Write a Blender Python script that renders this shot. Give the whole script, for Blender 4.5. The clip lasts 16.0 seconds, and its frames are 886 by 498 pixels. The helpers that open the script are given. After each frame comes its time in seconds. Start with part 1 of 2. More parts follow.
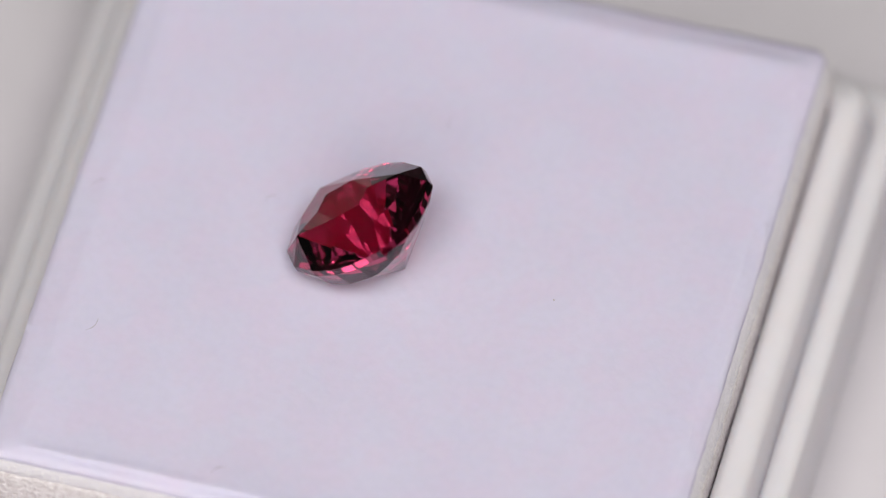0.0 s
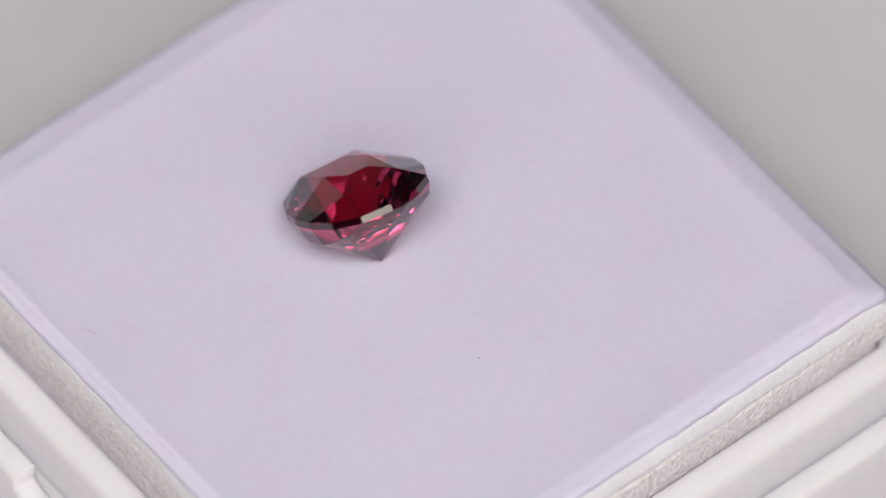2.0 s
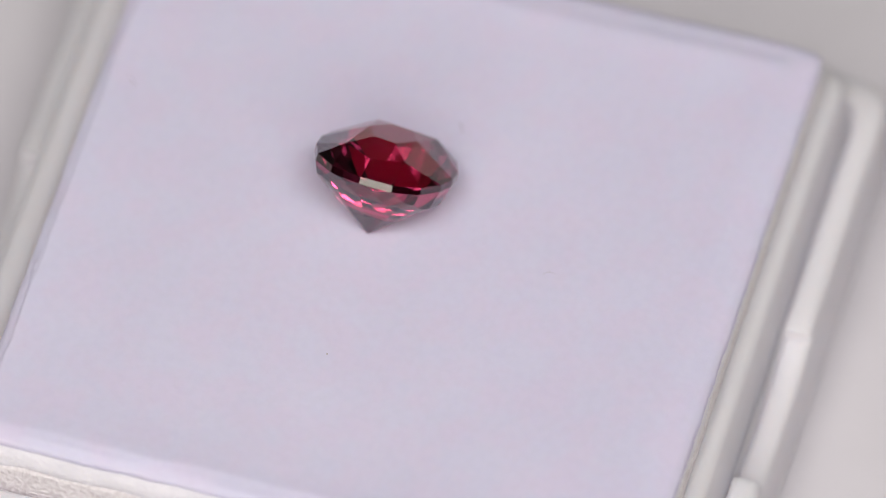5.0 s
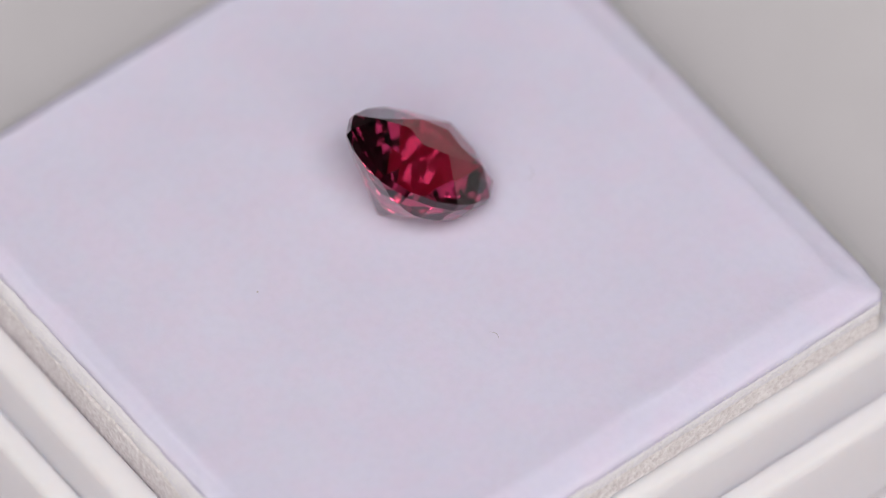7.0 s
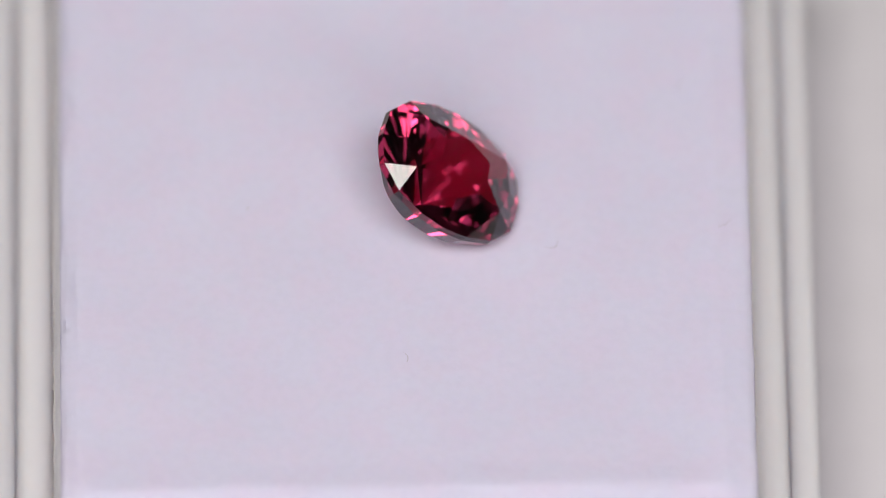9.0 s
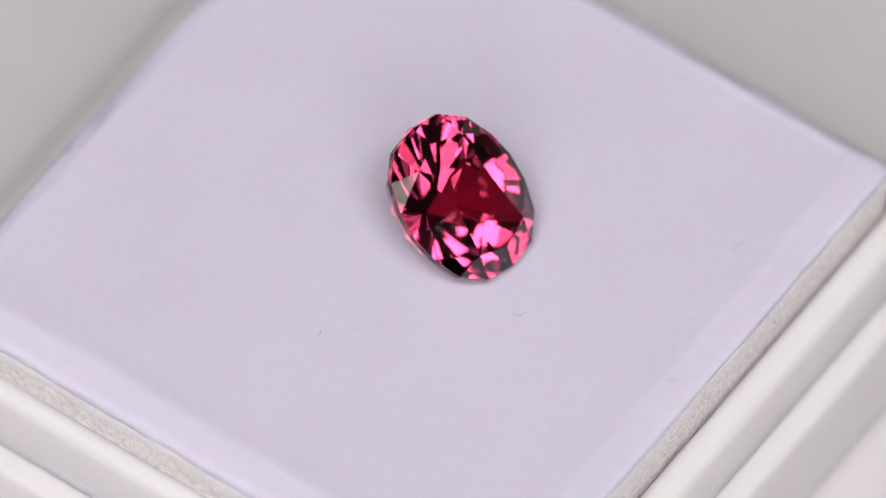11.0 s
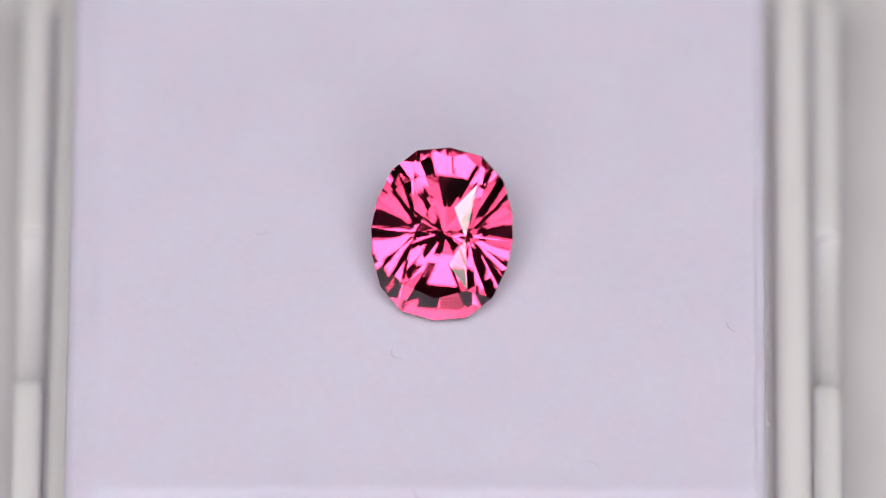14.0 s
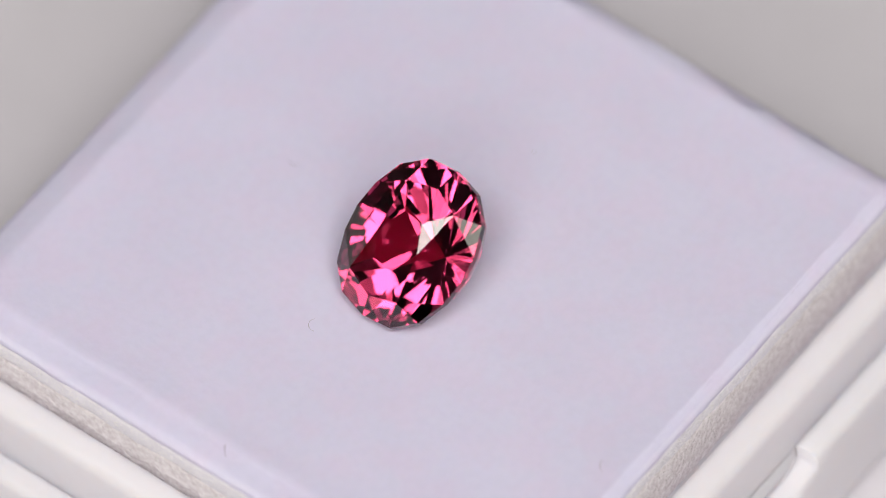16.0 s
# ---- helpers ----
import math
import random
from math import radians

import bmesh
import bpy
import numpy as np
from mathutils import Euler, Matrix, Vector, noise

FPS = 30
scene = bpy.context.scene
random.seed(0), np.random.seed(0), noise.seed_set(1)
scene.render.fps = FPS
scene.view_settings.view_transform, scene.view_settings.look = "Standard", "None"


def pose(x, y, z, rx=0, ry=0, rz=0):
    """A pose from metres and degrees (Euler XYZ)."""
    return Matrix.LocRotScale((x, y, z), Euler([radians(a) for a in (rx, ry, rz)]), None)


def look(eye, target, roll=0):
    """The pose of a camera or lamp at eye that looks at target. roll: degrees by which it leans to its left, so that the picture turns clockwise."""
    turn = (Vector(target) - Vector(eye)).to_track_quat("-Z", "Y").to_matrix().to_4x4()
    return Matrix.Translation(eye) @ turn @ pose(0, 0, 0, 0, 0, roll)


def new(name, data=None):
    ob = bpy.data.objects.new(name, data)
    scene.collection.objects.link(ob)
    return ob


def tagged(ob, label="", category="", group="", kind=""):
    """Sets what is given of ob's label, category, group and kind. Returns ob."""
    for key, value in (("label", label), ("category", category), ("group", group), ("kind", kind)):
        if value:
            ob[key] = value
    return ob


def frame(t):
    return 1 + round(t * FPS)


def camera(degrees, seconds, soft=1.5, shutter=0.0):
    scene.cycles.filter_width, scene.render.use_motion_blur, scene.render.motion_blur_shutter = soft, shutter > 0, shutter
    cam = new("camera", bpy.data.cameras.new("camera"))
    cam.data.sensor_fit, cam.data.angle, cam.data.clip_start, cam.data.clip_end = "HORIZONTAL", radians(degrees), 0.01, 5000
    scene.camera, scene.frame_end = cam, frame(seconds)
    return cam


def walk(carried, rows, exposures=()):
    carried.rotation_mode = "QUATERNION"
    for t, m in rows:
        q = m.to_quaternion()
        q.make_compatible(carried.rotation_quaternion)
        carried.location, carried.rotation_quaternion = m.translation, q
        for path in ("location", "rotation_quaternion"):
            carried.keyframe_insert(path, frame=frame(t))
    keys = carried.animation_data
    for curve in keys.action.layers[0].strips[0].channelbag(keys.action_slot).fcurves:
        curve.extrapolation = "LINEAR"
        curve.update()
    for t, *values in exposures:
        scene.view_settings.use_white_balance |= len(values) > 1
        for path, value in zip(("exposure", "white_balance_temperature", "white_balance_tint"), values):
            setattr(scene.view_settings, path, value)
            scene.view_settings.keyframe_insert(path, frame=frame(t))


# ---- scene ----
MM = 0.001                      # lengths below are thought in millimetres
SPIN = -18.255                  # degrees a second: the stage turns clockwise seen from above

# ---- camera: fixed on a stand with a long lens, looking down at the turning box ----
cam = camera(3.0, 16.0, soft=1.0)
cam.data.dof.use_dof = True
cam.data.dof.focus_distance = 0.7361
cam.data.dof.aperture_fstop = 21.0
CAM_POSE = pose(1.522 * MM, -433.988 * MM, 598.653 * MM, 90 - 54.1, 0, 0)
walk(cam, [(0.0, CAM_POSE), (16.0, CAM_POSE)],
     exposures=[(0.0, 0.03), (1.5, -0.02), (7.0, -0.02), (9.0, 0.04), (16.0, 0.04)])

# ---- light: soft lamps round the lens, the brightest above it, in an added dim room ----
world = bpy.data.worlds.new("studio")
scene.world = world
world.use_nodes = True
world.node_tree.nodes["Background"].inputs[0].default_value = (0.95, 0.97, 1.0, 1)
world.node_tree.nodes["Background"].inputs[1].default_value = 0.022
scene.view_settings.exposure = 0.0


FAR = 1.9                       # the lamps stand about as far off as the lens


def softbox(name, az, el, dist, w, h, radiance, color):
    """A soft lamp seen from the stage at azimuth az and elevation el (degrees), of w x h metres."""
    data = bpy.data.lights.new(name, "AREA")
    dist, w, h = dist * FAR, w * FAR, h * FAR
    data.shape, data.size, data.size_y, data.color = "RECTANGLE", w, h, color
    data.energy = radiance * w * h * math.pi
    a, e = radians(az), radians(el)
    ob = new(name, data)
    ob.matrix_world = look((dist * math.cos(e) * math.cos(a), dist * math.cos(e) * math.sin(a), dist * math.sin(e)), (0, 0, 0))
    return ob


softbox("key_lamp", -90, 64.5, 0.36, 0.29, 0.119, 9.1, (1.0, 0.965, 0.91))
softbox("low_lamp", -90, 31, 0.36, 0.42, 0.057, 4.5, (1.0, 0.955, 0.845))
softbox("side_lamp", -113, 40, 0.36, 0.12, 0.065, 3.4, (1.0, 0.955, 0.855))
softbox("side_lamp", -68, 40, 0.36, 0.12, 0.065, 3.4, (1.0, 0.955, 0.855))


# ---- materials ----
def material(name, color, rough=0.5, vary=0.06, scale=400.0, bump=0.0, bump_scale=3000.0, depth=0.0002, spec=0.5, fine=0.0):
    m = bpy.data.materials.new(name)
    m.use_nodes = True
    nt = m.node_tree
    b = nt.nodes["Principled BSDF"]
    b.inputs["Roughness"].default_value = rough
    b.inputs["Specular IOR Level"].default_value = spec
    tc = nt.nodes.new("ShaderNodeTexCoord")

    def grain(s, detail=6):
        n = nt.nodes.new("ShaderNodeTexNoise")
        n.inputs["Scale"].default_value = s
        n.inputs["Detail"].default_value = detail
        nt.links.new(tc.outputs["Object"], n.inputs["Vector"])
        return n

    n1 = grain(scale)
    ramp = nt.nodes.new("ShaderNodeValToRGB")
    ramp.color_ramp.elements[0].color = (*[max(0, c * (1 - vary)) for c in color], 1)
    ramp.color_ramp.elements[1].color = (*[min(1, c * (1 + vary)) for c in color], 1)
    ramp.color_ramp.elements[0].position, ramp.color_ramp.elements[1].position = 0.32, 0.68
    nt.links.new(n1.outputs["Fac"], ramp.inputs["Fac"])
    out = ramp.outputs["Color"]
    if fine:
        n3 = grain(scale * 14, 4)
        r2 = nt.nodes.new("ShaderNodeValToRGB")
        r2.color_ramp.elements[0].color = (1 - fine, 1 - fine, 1 - fine, 1)
        r2.color_ramp.elements[1].color = (1, 1, 1, 1)
        r2.color_ramp.elements[0].position, r2.color_ramp.elements[1].position = 0.35, 0.6
        nt.links.new(n3.outputs["Fac"], r2.inputs["Fac"])
        mix = nt.nodes.new("ShaderNodeMix")
        mix.data_type, mix.blend_type = "RGBA", "MULTIPLY"
        mix.inputs[0].default_value = 1.0
        nt.links.new(out, mix.inputs[6])
        nt.links.new(r2.outputs["Color"], mix.inputs[7])
        out = mix.outputs[2]
    nt.links.new(out, b.inputs["Base Color"])
    if bump:
        n2 = grain(bump_scale, 8)
        bp = nt.nodes.new("ShaderNodeBump")
        bp.inputs["Strength"].default_value = bump
        bp.inputs["Distance"].default_value = depth
        nt.links.new(n2.outputs["Fac"], bp.inputs["Height"])
        nt.links.new(bp.outputs["Normal"], b.inputs["Normal"])
    return m


PAD = material("pad_cloth", (0.742, 0.712, 0.905), 0.9, vary=0.018, scale=160, bump=0.25, bump_scale=1500, depth=0.0001, spec=0.1, fine=0.02)
PAD_TREE = PAD.node_tree
tint_noise, tint_ramp, tint_mix = (PAD_TREE.nodes.new(n) for n in ("ShaderNodeTexNoise", "ShaderNodeValToRGB", "ShaderNodeMix"))
tint_noise.inputs["Scale"].default_value, tint_noise.inputs["Detail"].default_value = 520.0, 5
tint_ramp.color_ramp.elements[0].color, tint_ramp.color_ramp.elements[1].color = (0.97, 0.985, 1.0, 1), (1.0, 0.965, 0.985, 1)
tint_ramp.color_ramp.elements[0].position, tint_ramp.color_ramp.elements[1].position = 0.4, 0.62
tint_mix.data_type, tint_mix.blend_type = "RGBA", "MULTIPLY"
tint_mix.inputs[0].default_value = 1.0
pad_base = PAD_TREE.nodes["Principled BSDF"].inputs["Base Color"]
PAD_TREE.links.new(PAD_TREE.nodes["Texture Coordinate"].outputs["Object"], tint_noise.inputs["Vector"])
PAD_TREE.links.new(tint_noise.outputs["Fac"], tint_ramp.inputs["Fac"])
PAD_TREE.links.new(pad_base.links[0].from_socket, tint_mix.inputs[6])
PAD_TREE.links.new(tint_ramp.outputs["Color"], tint_mix.inputs[7])
PAD_TREE.links.new(tint_mix.outputs[2], pad_base)
FOAM = material("pad_foam", (0.92, 0.85, 0.89), 0.95, vary=0.13, scale=4200, bump=0.7, bump_scale=4200, depth=0.0003, spec=0.1, fine=0.12)
WADDING = material("white_wadding", (0.87, 0.845, 0.935), 0.95, vary=0.03, scale=900, bump=0.6, bump_scale=4500, depth=0.00012, spec=0.1, fine=0.04)
PLASTIC = material("white_plastic", (0.785, 0.76, 0.825), 0.7, spec=0.3, vary=0.012, scale=90, bump=0.05, bump_scale=600, depth=0.0001, fine=0.01)
plastic_node = PLASTIC.node_tree.nodes["Principled BSDF"]
plastic_node.inputs["Subsurface Weight"].default_value = 0.85
plastic_node.inputs["Subsurface Radius"].default_value = (1.0, 0.9, 0.85)
plastic_node.inputs["Subsurface Scale"].default_value = 2.2 * MM
for cloth in (PAD, WADDING):
    cloth_node = cloth.node_tree.nodes["Principled BSDF"]
    cloth_node.inputs["Subsurface Weight"].default_value = 0.4
    cloth_node.inputs["Subsurface Radius"].default_value = (1.0, 0.95, 0.95)
    cloth_node.inputs["Subsurface Scale"].default_value = 0.6 * MM
SURFACE = material("grey_surface", (0.70, 0.675, 0.735), 0.75, vary=0.02, scale=25, bump=0.05, bump_scale=300, fine=0.02)
WALL = material("grey_wall_paint", (0.40, 0.39, 0.40), 0.8, vary=0.04, scale=3, bump=0.05, bump_scale=60, fine=0.03)
FUZZ = material("white_fibre", (0.89, 0.87, 0.875), 0.9, vary=0.03)
FIBRE = material("fibre", (0.38, 0.35, 0.40), 0.8, vary=0.1)
SPECK = material("speck", (0.46, 0.41, 0.44), 0.8, vary=0.1)

GEM = bpy.data.materials.new("pink_red_gemstone")
GEM.use_nodes = True
gem_node = GEM.node_tree.nodes["Principled BSDF"]
gem_node.inputs["Base Color"].default_value = (0.57, 0.041, 0.128, 1)
gem_node.inputs["Roughness"].default_value = 0.0
gem_node.inputs["IOR"].default_value = 1.76
gem_node.inputs["Transmission Weight"].default_value = 1.0


def part(name, bm, mat, parent=None, label="", smooth=None):
    """One mesh object. smooth: edges sharper than that many degrees stay sharp; None: flat faces."""
    me = bpy.data.meshes.new(name)
    bm.normal_update()
    for f in bm.faces:
        f.smooth = smooth is not None
    if smooth is not None:
        for e in bm.edges:
            if len(e.link_faces) == 2 and e.calc_face_angle(0) > radians(smooth):
                e.smooth = False
    bm.to_mesh(me)
    bm.free()
    me.materials.append(mat)
    ob = new(name, me)
    if parent:
        ob.parent = parent
    if label:
        tagged(ob, label)
    return ob


# ---- ground ----
bm = bmesh.new()
bmesh.ops.create_grid(bm, x_segments=8, y_segments=8, size=6.0)
ground = part("ground", bm, SURFACE)
ground.location.z = -11.5 * MM
tagged(ground, "plain pale grey studio surface under the box", "surface", kind="structure")


def slab(name, x, y, z, w, d, h, label):
    """A plain block of the added room round the stage, from its centre and size."""
    bm = bmesh.new()
    bmesh.ops.create_cube(bm, size=1.0, matrix=Matrix.Translation((x, y, z)) @ Matrix.Diagonal((w, d, h, 1)))
    return tagged(part(name, bm, WALL), label, "ceiling" if name == "ceiling" else "wall", kind="structure")


# dim room out of view, added to close the place and block world light
for name, x, y, w, d in (("unseen_wall_north", 0, 2.05, 4.2, 0.1), ("unseen_wall_south", 0, -2.05, 4.2, 0.1), ("unseen_wall_east", 2.05, 0, 0.1, 4.0), ("unseen_wall_west", -2.05, 0, 0.1, 4.0)):
    slab(name, x, y, 0.99, w, d, 2.0, "plain grey wall out of view, added to block outside light")
slab("ceiling", 0, 0, 2.04, 4.2, 4.2, 0.1, "plain grey ceiling out of view, added to block outside light")

# ---- the box, in its own frame: sides along x and y ----
YAW = -14.81
DEPTH = 0.990                   # the box is a little shorter along y
NOTCH = 4.15                    # half length of the thumb notch in the flange of two sides


def square_loop(half, r, z, steps=(), arc=6, parts=1, squash=1.0):
    """A rounded square, counter-clockwise; steps: places along each side; parts: even parts of each side."""
    pts, straight = [], half - r
    us = sorted({-straight + 2 * straight * i / parts for i in range(parts + 1)} | set(steps) | {-s for s in steps})
    for k in range(4):
        c, s = (1, 0, -1, 0)[k], (0, 1, 0, -1)[k]
        side = [(half, u) for u in us]
        corner = [(straight + r * math.cos(radians(90 * i / arc)), straight + r * math.sin(radians(90 * i / arc))) for i in range(1, arc)]
        for x, y in side + corner:
            pts.append((c * x - s * y, (s * x + c * y) * squash, z))
    return pts


def loft(loops, cap_first=True, cap_last=True):
    bm = bmesh.new()
    rings = [[bm.verts.new(Vector(p) * MM) for p in l] for l in loops]
    n = len(rings[0])
    for a, b in zip(rings, rings[1:]):
        for i in range(n):
            bm.faces.new((a[i], a[(i + 1) % n], b[(i + 1) % n], b[i]))
    if cap_first:
        bm.faces.new(rings[0][::-1])
    if cap_last:
        bm.faces.new(rings[-1])
    bmesh.ops.recalc_face_normals(bm, faces=bm.faces)
    return bm


def arc_profile(points, r=0.3, n=4):
    """Rounds the corners of a list of (half, corner radius, z)."""
    out = [points[0]]
    for a, b, c in zip(points, points[1:], points[2:]):
        va = Vector((a[0] - b[0], a[2] - b[2]))
        vc = Vector((c[0] - b[0], c[2] - b[2]))
        ra, rc = min(r, va.length * .45), min(r, vc.length * .45)
        p, q, o = Vector((b[0], b[2])) + va.normalized() * ra, Vector((b[0], b[2])) + vc.normalized() * rc, Vector((b[0], b[2]))
        for i in range(n + 1):
            t = i / n
            h = p * (1 - t) ** 2 + o * 2 * t * (1 - t) + q * t * t
            out.append((h.x, b[1], h.y))
    out.append(points[-1])
    return out


gem_box = new("gem_box")
tagged(gem_box, "open square white plastic gem display box with stepped rim", "gem box")
inner = arc_profile([(15.2, .5, -4.3), (15.28, .5, -2.95), (16.75, 1.2, -2.95), (16.86, 1.3, -5.9), (17.3, 1.4, -6.95), (16.0, 1.0, -7.2)], 0.68, 7)
part("inner_tray", loft([square_loop(*p, squash=DEPTH) for p in inner]), PLASTIC, gem_box, smooth=40)

cuts = [NOTCH * math.sin(radians(a)) for a in range(0, 90, 9)] + [NOTCH, NOTCH + 0.02]
LEDGE = -5.6                    # height of the top of the outer flange
outer = arc_profile([(16.0, 1.0, -7.3), (16.9, 1.3, -6.6), (16.95, 1.3, LEDGE), (18.2, 1.7, LEDGE), (18.32, 1.7, -11.0), (17.7, 1.4, -11.3)], 0.45, 6)
loops = []
for half, r, z in outer:
    loop = []
    for x, y, zz in square_loop(half, r, z, cuts, squash=DEPTH):
        if abs(x) < NOTCH + 0.001 and abs(y) > 12 and half > 16.96 and zz > LEDGE - 1.4:
            zz -= 0.35 + 1.15 * math.sqrt(max(0.0, 1 - (x / (NOTCH + 0.3)) ** 2))
        loop.append((x, y + 0.125 + 0.125 * y / 18.0, zz))      # the flange is wider on the +y side
    loops.append(loop)
part("outer_shell", loft(loops), PLASTIC, gem_box, "white outer wall with flange and thumb notches", smooth=40)

# ---- the pad: cut foam with a soft cloth cover ----
display_pad = new("display_pad")
tagged(display_pad, "white cloth covered square foam pad lying in the box", "display pad")


# how far the rolled edge of the cover reaches in on the sides +x, -x, +y, -y
ROLL = (0.75, 1.15, 1.2, 0.3)


def rough_loop(half, r, z, amp_xy, amp_z, seed, freq=1.2, inset=0.0, roll=ROLL, sag=0.0):
    """A wavy rounded square; inset: how much of each side's roll it is drawn in by; sag: how far the +y side hangs lower."""
    out = []
    for x, y, zz in square_loop(half, r, z, (), 5, 84):
        n = noise.fractal(Vector((x * freq, y * freq, seed)), 0.8, 2.0, 4)
        m = noise.fractal(Vector((x * freq * .35, y * freq * .35, seed + 9)), 0.8, 2.0, 3)
        k = 1 + amp_xy * n / half
        u, v = x / half, y / half
        dx = roll[0] * (1 + u) / 2 - roll[1] * (1 - u) / 2
        dy = roll[2] * (1 + v) / 2 - roll[3] * (1 - v) / 2
        out.append((x * k - inset * dx, y * k - inset * dy, zz + amp_z * m - sag * max(0.0, min(1.0, v * 10 - 9))))
    return out


SEAT, SWELL = (-0.10, 0.1, 0.75, 0.0), (-0.13, 0.0, 0.0, 0.0)        # the tray squeezes the foam; above the rim it swells
foam = [rough_loop(15.15, .4, z, 0.05, 0.0, 3 + z * 0.5, 2.6, inset=1.0, roll=SEAT if z < -2.9 else SWELL)
        for z in (-4.29, -4.0, -3.6, -3.3, -3.0, -2.88, -2.75, -2.6, -2.45, -2.3, -2.15, -2.0, -1.85, -1.7)]
foam.append(rough_loop(15.0, .4, -1.6, 0.04, 0.0, 2.0, inset=1.0, roll=SWELL))
foam.append(rough_loop(14.6, .4, -1.57, 0.05, 0.0, 1.0))
part("foam_core", loft(foam), FOAM, display_pad, "beige grey open-cell foam", smooth=60)
EDGE = (0.22, 0.0, 0.0, 0.0)        # the cover stops short of the foam on the +x side
wadding = [rough_loop(14.5, .4, -1.5, 0.0, 0.0, 40.0), rough_loop(15.12, .45, -1.62, 0.08, 0.16, 41.0, 0.9, -.3, EDGE, .1), rough_loop(15.18, .45, -1.52, 0.08, 0.14, 41.0, 0.9, -.3, EDGE, .1),
           rough_loop(15.20, .45, -1.25, 0.05, 0.08, 42.0, 1.6, 0.0, EDGE, .15), rough_loop(15.20, .45, -0.85, 0.05, 0.05, 43.0, 1.6, .5, EDGE, .3),
           rough_loop(15.18, .45, -0.62, 0.05, 0.05, 43.0, 1.6, 1.0, EDGE, .36), rough_loop(14.9, .45, -0.45, 0.04, 0.03, 44.0, 1.5, 1.0, EDGE, .36)]
part("wadding", loft(wadding), WADDING, display_pad, "fluffy white wadding under the cover", smooth=70)
cover = [rough_loop(14.9, .4, -0.60, 0.03, 0.03, 21.0, 1.5, 1.0, EDGE, .36), rough_loop(15.12, .45, -0.66, 0.05, 0.10, 20.0, 0.8, 1.0, EDGE, .36), rough_loop(15.20, .45, -0.56, 0.05, 0.09, 20.0, 0.8, 1.0, EDGE, .36),
         rough_loop(15.19, .45, -0.34, 0.05, 0.06, 22.0, .9, 1.0, EDGE, .30), rough_loop(15.12, .5, -0.18, 0.05, 0.05, 22.0, .8, 1.0, EDGE, .22), rough_loop(15.06, .5, -0.12, 0.05, 0.05, 22.0, .7, 1.0, (0.34, .25, .26, .07), .16),
         rough_loop(15.04, .55, -0.08, 0.07, 0.05, 23.0, .5, inset=.5, sag=.09), rough_loop(15.02, .6, -0.04, 0.10, 0.05, 24.0, .4, inset=.78, sag=.03),
         rough_loop(15.0, .6, 0.0, 0.13, 0.04, 25.0, .35, inset=.95),
         rough_loop(15.0, .6, 0.035, 0.13, 0.04, 25.0, .35, inset=1.1), rough_loop(14.96, .6, 0.03, 0.12, 0.04, 25.0, .35, inset=1.3), rough_loop(14.9, .6, 0.0, 0.10, 0.035, 25.4, .35, inset=1.65),
         rough_loop(14.7, .6, -0.03, 0.06, 0.03, 26.0, .35, inset=2.0),
         rough_loop(11.5, .6, -0.04, 0.0, 0.02, 28.0, .3), rough_loop(8.0, .6, -0.03, 0.0, 0.015, 29.0, .3), rough_loop(4.0, .6, -0.03, 0.0, 0.0, 30.0, .3)]
part("cover", loft(cover), PAD, display_pad, "soft lilac white cloth cover", smooth=70)


def fuzz_mesh(count):
    """Short loose fibres standing off the cut edge of the cover."""
    rnd = random.Random(12)
    me = bpy.data.meshes.new("fuzz")
    verts, faces = [], []
    for i in range(count):
        side, u = i % 4, rnd.uniform(-15.1, 15.1)
        z = rnd.uniform(-1.95, -0.6)
        p = Matrix.Rotation(side * math.pi / 2, 3, "Z") @ Vector((15.2, u, z))
        d = Matrix.Rotation(side * math.pi / 2, 3, "Z") @ Vector((rnd.uniform(.2, 1), rnd.uniform(-1.3, 1.3), rnd.uniform(-.8, .7))).normalized()
        bend = Vector((rnd.uniform(-.6, .6), rnd.uniform(-.6, .6), rnd.uniform(-.6, .3)))
        length, rad, n0 = rnd.uniform(.10, .32), rnd.uniform(.004, .008), len(verts)
        s = d.orthogonal().normalized()
        w = d.cross(s)
        for j in range(3):
            c = p + d * (length * j / 2) + bend * (length * (j / 2) ** 2 * .5)
            r = rad * (1, .8, .35)[j]
            verts += [(c + (s * math.cos(a) + w * math.sin(a)) * r) * MM for a in (0, 2.1, 4.2)]
        for j in (0, 3):
            faces += [(n0 + j + k, n0 + j + (k + 1) % 3, n0 + j + 3 + (k + 1) % 3, n0 + j + 3 + k) for k in range(3)]
        faces.append((n0 + 6, n0 + 7, n0 + 8))
    me.from_pydata(verts, [], faces)
    me.materials.append(FUZZ)
    return me


fuzz = new("fuzz", fuzz_mesh(5500))
fuzz.parent = display_pad
tagged(fuzz, "loose white fibres along the cut edge", kind="stuff")


# ---- the gem ----
MAIN_A, MAIN_B, MAIN_C, SPLIT, SPLIT_B, BREAK = 40.146, 39.281, 38.949, 39.266, 39.759, 70.97     # slopes of the lower facets


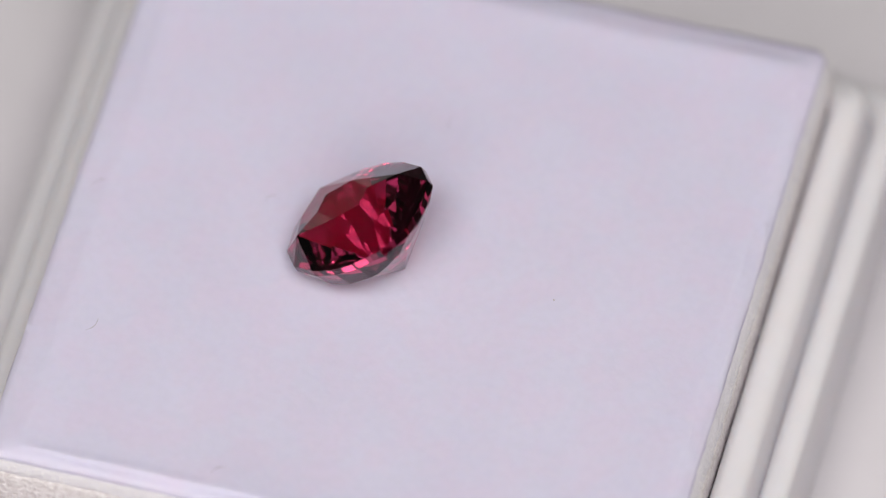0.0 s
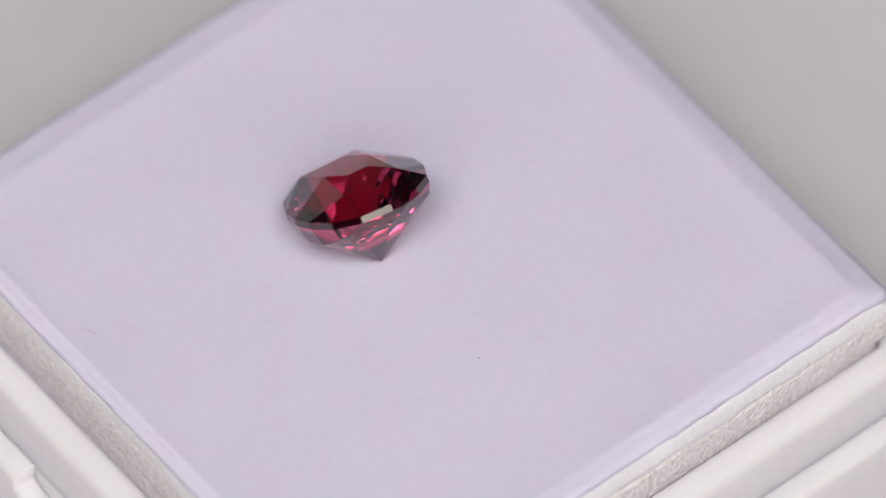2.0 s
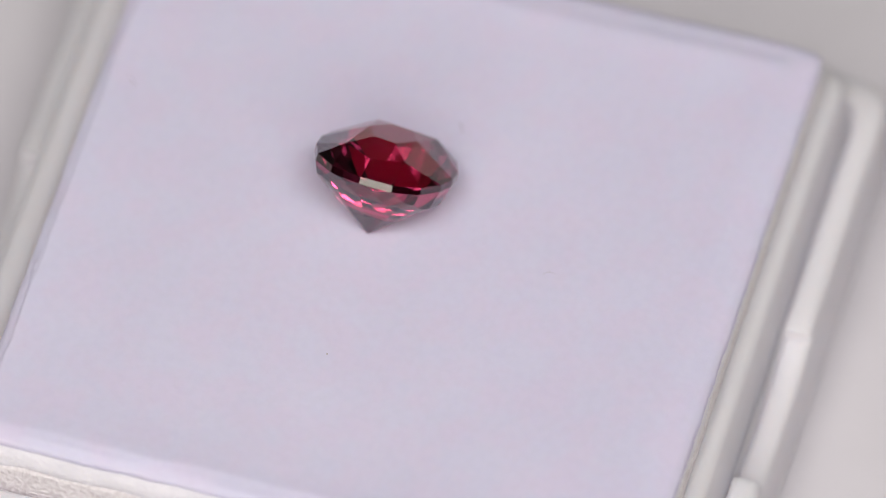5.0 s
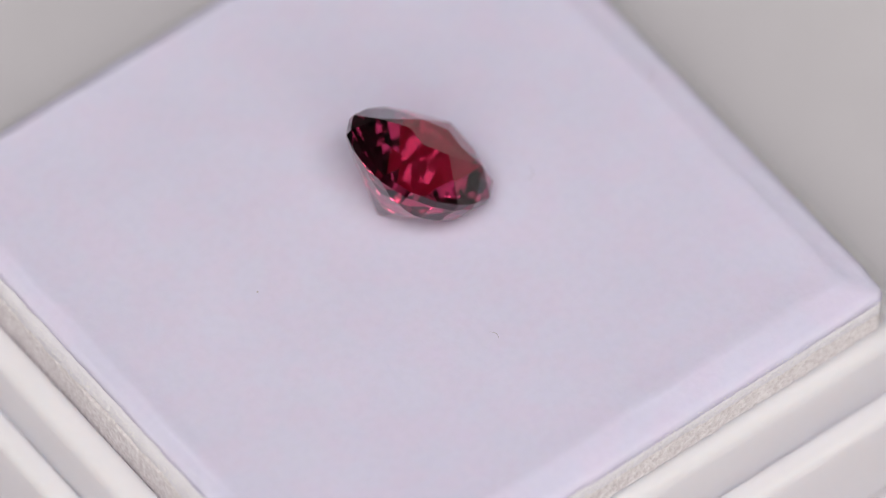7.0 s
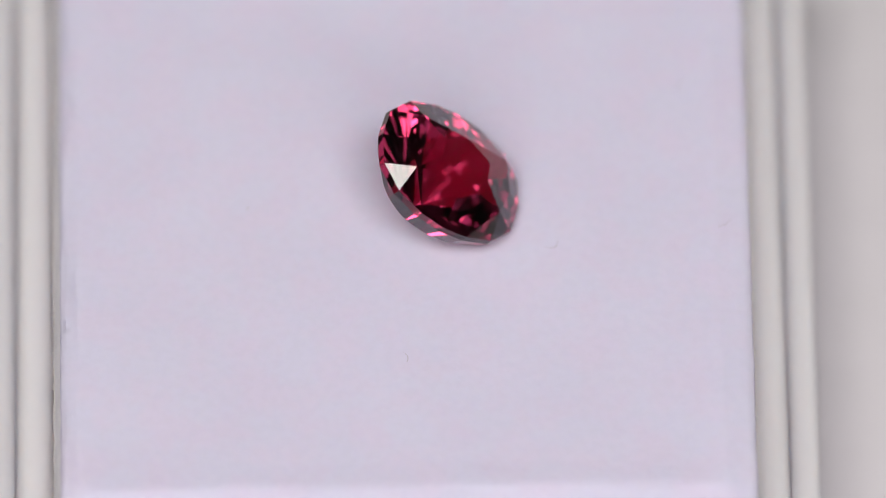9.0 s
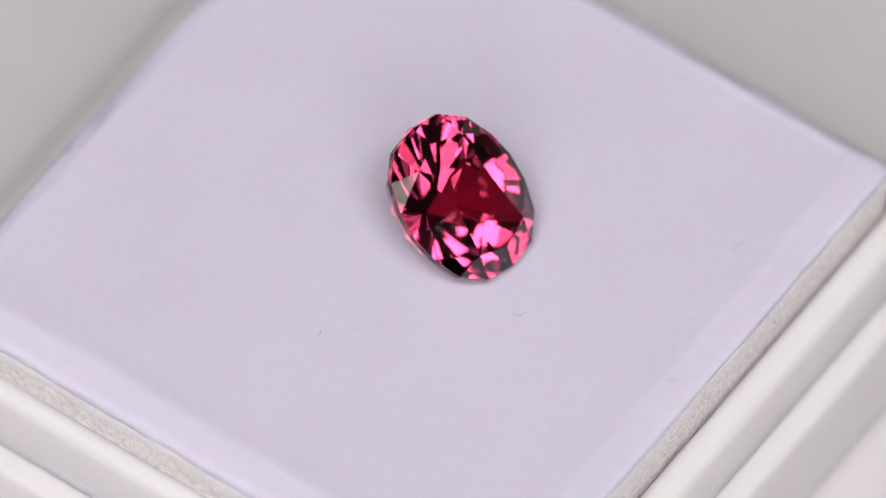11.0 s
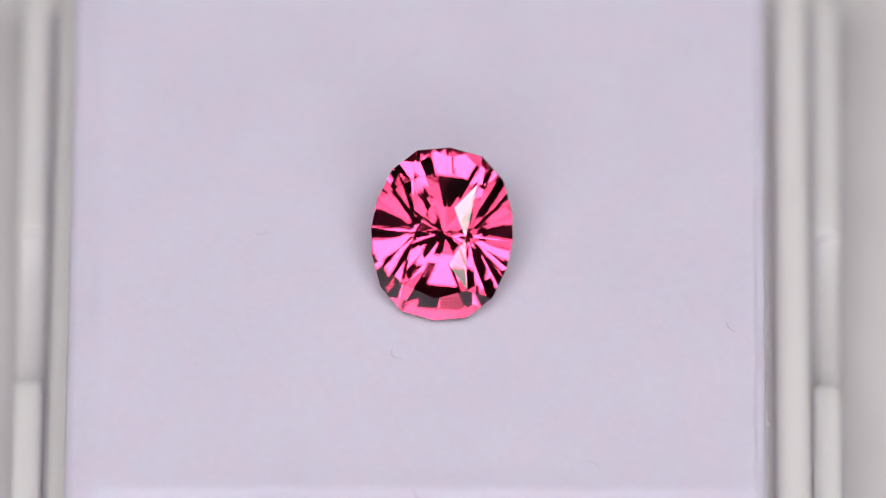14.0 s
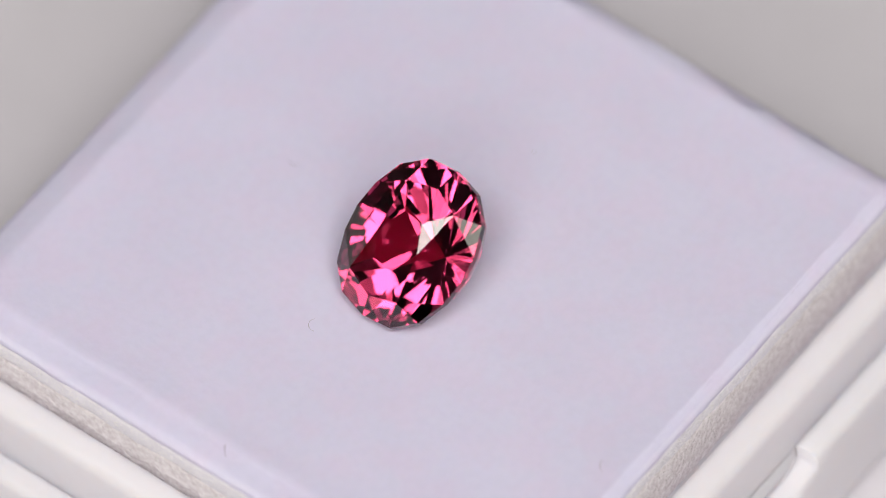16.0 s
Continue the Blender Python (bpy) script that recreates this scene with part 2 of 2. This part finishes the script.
def gem_mesh():
    A, B, P = 3.782, 3.103, 3.328
    quad = [(0, 1.0), (.458, .932), (.789, .680), (.952, .324), (1.0, 0)]
    pts = []
    for k in range(16):
        j = k if k <= 4 else 8 - k if k <= 8 else k - 8 if k <= 12 else 16 - k
        x, y = quad[j]
        pts.append(Vector(((x if k <= 8 else -x) * B, (y if k <= 4 or k >= 12 else -y) * A, 0)))
    top, low = 0.26, -0.08
    bm = loft([[(p.x * f, p.y * f, z) for p in pts] for z, f in ((-5, 1.117), (4, 0.910))])     # the girdle leans in a little

    def cut(a, b, c):
        """Grinds one flat through the three points."""
        a, b, c = Vector(a), Vector(b), Vector(c)
        n = (b - a).cross(c - a).normalized()
        if n.dot(a) < 0:
            n = -n
        res = bmesh.ops.bisect_plane(bm, geom=bm.verts[:] + bm.edges[:] + bm.faces[:], dist=1e-8, plane_co=a * MM, plane_no=n, clear_outer=True)
        edges = [e for e in res["geom_cut"] if isinstance(e, bmesh.types.BMEdge) and e.is_boundary]
        if edges:
            bmesh.ops.contextual_create(bm, geom=edges)

    culet = Vector((0, 0, -P))
    g_low = [p + Vector((0, 0, low)) for p in pts]
    g_top = [p + Vector((0, 0, top)) for p in pts]
    # pavilion: sixteen mains of one slope to the culet, steeper breaks under the girdle
    mains = []
    for k in range(16):
        e = pts[(k + 1) % 16] - pts[k]
        out = Vector((-e.y, e.x, 0)).normalized()
        if out.dot(pts[k]) < 0:
            out = -out
        slope = radians(MAIN_C if k in (1, 6, 9, 14) else MAIN_A if k in (0, 15, 7, 8, 3, 4, 11, 12) else MAIN_B)
        down = out * math.cos(slope) + Vector((0, 0, math.sin(slope)))
        cut(culet, culet + down, culet + e)
        mains.append(e.cross(down).normalized())
        down = out * math.cos(radians(BREAK)) + Vector((0, 0, math.sin(radians(BREAK))))
        cut(g_low[k], g_low[k] + down, g_low[(k + 1) % 16])
    for k in range(16):
        d = mains[k - 1].cross(mains[k])
        if d.z < 0:
            d = -d
        m = culet + d * (0.287 * (P + low) / d.z)
        e = pts[(k + 1) % 16] - pts[k - 1]
        out = Vector((-e.y, e.x, 0)).normalized()
        if out.dot(pts[k]) < 0:
            out = -out
        slope = radians(SPLIT_B if k % 2 else SPLIT)
        cut(m, m + e, m + out * math.cos(slope) + Vector((0, 0, math.sin(slope))))
        # a pair of small facets high on each main, turned a little either way
        e = pts[(k + 1) % 16] - pts[k]
        out = Vector((-e.y, e.x, 0)).normalized()
        if out.dot(pts[k]) < 0:
            out = -out
        slope = radians(MAIN_A)
        q = culet + (out * math.cos(slope) + Vector((0, 0, math.sin(slope)))) * (0.888 * (P + low) / math.sin(slope))
        q = q - mains[k] * mains[k].dot(q - culet)
        for turned in (7.906, -7.906):
            o = Matrix.Rotation(radians(turned), 3, "Z") @ out
            cut(q, q + Vector((-o.y, o.x, 0)), q + o * math.cos(radians(45.09)) + Vector((0, 0, math.sin(radians(45.09)))))
    # crown: six-sided table, four stars, four kites, two end facets, sixteen breaks
    H, HS = 1.412, 1.06
    T = {1: Vector((1.121, 0, H)), -1: Vector((-1.121, 0, H))}
    corner = lambda sx, sy: Vector((0.501 * sx, 1.238 * sy, H))
    star = lambda sx, sy: Vector((1.394 * sx, 2.307 * sy, HS))
    cut((0, 0, H), (1, 0, H), (0, 1, H))
    tip = {(1, 1): 3, (1, -1): 5, (-1, 1): 13, (-1, -1): 11}
    side = {}
    for (sx, sy), k in tip.items():
        cut(T[sx], corner(sx, sy), star(sx, sy))
        cut(T[sx], star(sx, sy), g_top[k])
        n = (star(sx, sy) - T[sx]).cross(g_top[k] - T[sx])
        side[sx] = Vector((2.5 * sx, 0, H - n.x / n.z * (2.5 * sx - T[sx].x)))
    for sy in (1, -1):
        cut(corner(1, sy), corner(-1, sy), star(1, sy))
    for k in range(16):
        a, b = g_top[k], g_top[(k + 1) % 16]
        mid = (a + b) / 2
        apex = side[1 if mid.x > 0 else -1] if k in (3, 4, 11, 12) else star(1 if mid.x > 0 else -1, 1 if mid.y > 0 else -1)
        cut(a, b, apex)
    return bm


gem = part("gemstone", gem_mesh(), GEM)
tagged(gem, "faceted oval pink red gemstone resting tilted on the pad", "gemstone")
GEM0 = pose(-2.045 * MM, -1.013 * MM, 2.635 * MM, 38.04, -0.02, -111.4)


# ---- lint on the pad ----
def fibre(length, bend, thick, seed):
    rnd = random.Random(seed)
    bm = bmesh.new()
    n, rings = 10, []
    a, p = rnd.uniform(0, 6.28), Vector((0, 0, 0))
    for i in range(n + 1):
        rad = thick * (1 - 0.6 * abs(2 * i / n - 1))
        d = Vector((math.cos(a), math.sin(a), 0))
        s = Vector((-d.y, d.x, 0))
        rings.append([bm.verts.new((p + s * rad * math.cos(q) + Vector((0, 0, rad * math.sin(q)))) * MM) for q in (0, 1.57, 3.14, 4.71)])
        p = p + d * (length / n)
        a += bend / n * rnd.uniform(0.4, 1.8)
    for u, v in zip(rings, rings[1:]):
        for i in range(4):
            bm.faces.new((u[i], u[(i + 1) % 4], v[(i + 1) % 4], v[i]))
    bm.faces.new(rings[0])
    bm.faces.new(rings[-1])
    bmesh.ops.recalc_face_normals(bm, faces=bm.faces)
    return bm


lint = []
for i, (x, y, length, bend, thick) in enumerate(((-7.85, -12.3, .75, 1.3, .014), (-5.59, 2.11, .9, 2.2, .013), (1.88, 6.46, .6, 1.6, .013), (-14.06, -5.0, .9, 1.2, .013),
                                                 (-13.0, 3.05, 1.0, 2.0, .013))):
    ob = tagged(part("fibre", fibre(length, bend, thick, 40 + i), FIBRE), "short curled grey fibre lying on the pad", "fibre", "lint on the pad")
    lint.append((ob, pose(x * MM, y * MM, 0.012 * MM)))
for i, (x, y, r) in enumerate(((6.35, -3.38, .038),)):
    bm = bmesh.new()
    bmesh.ops.create_icosphere(bm, subdivisions=2, radius=r * MM)
    for v in bm.verts:
        v.co *= 1 + 0.4 * noise.noise(v.co * 30000 + Vector((i * 7, 0, 0)))
        v.co.z *= 0.6
    ob = tagged(part("speck", bm, SPECK), "tiny dark dust speck lying on the pad", "dust speck", "lint on the pad")
    lint.append((ob, pose(x * MM, y * MM, 0.01 * MM)))


def motions():
    turn = Matrix.Rotation(radians(YAW), 4, "Z")
    box_at = turn @ Matrix.Translation(Vector((0.35, -0.98, 0)) * MM)
    pad_at = turn @ Matrix.Translation(Vector((0.25, -0.40, 0)) * MM)
    times = [0.5 * i for i in range(33)]
    for ob, m in [(gem_box, box_at), (display_pad, pad_at), (gem, GEM0)] + lint:
        walk(ob, [(t, Matrix.Rotation(radians(SPIN * t), 4, "Z") @ m) for t in times])


motions()
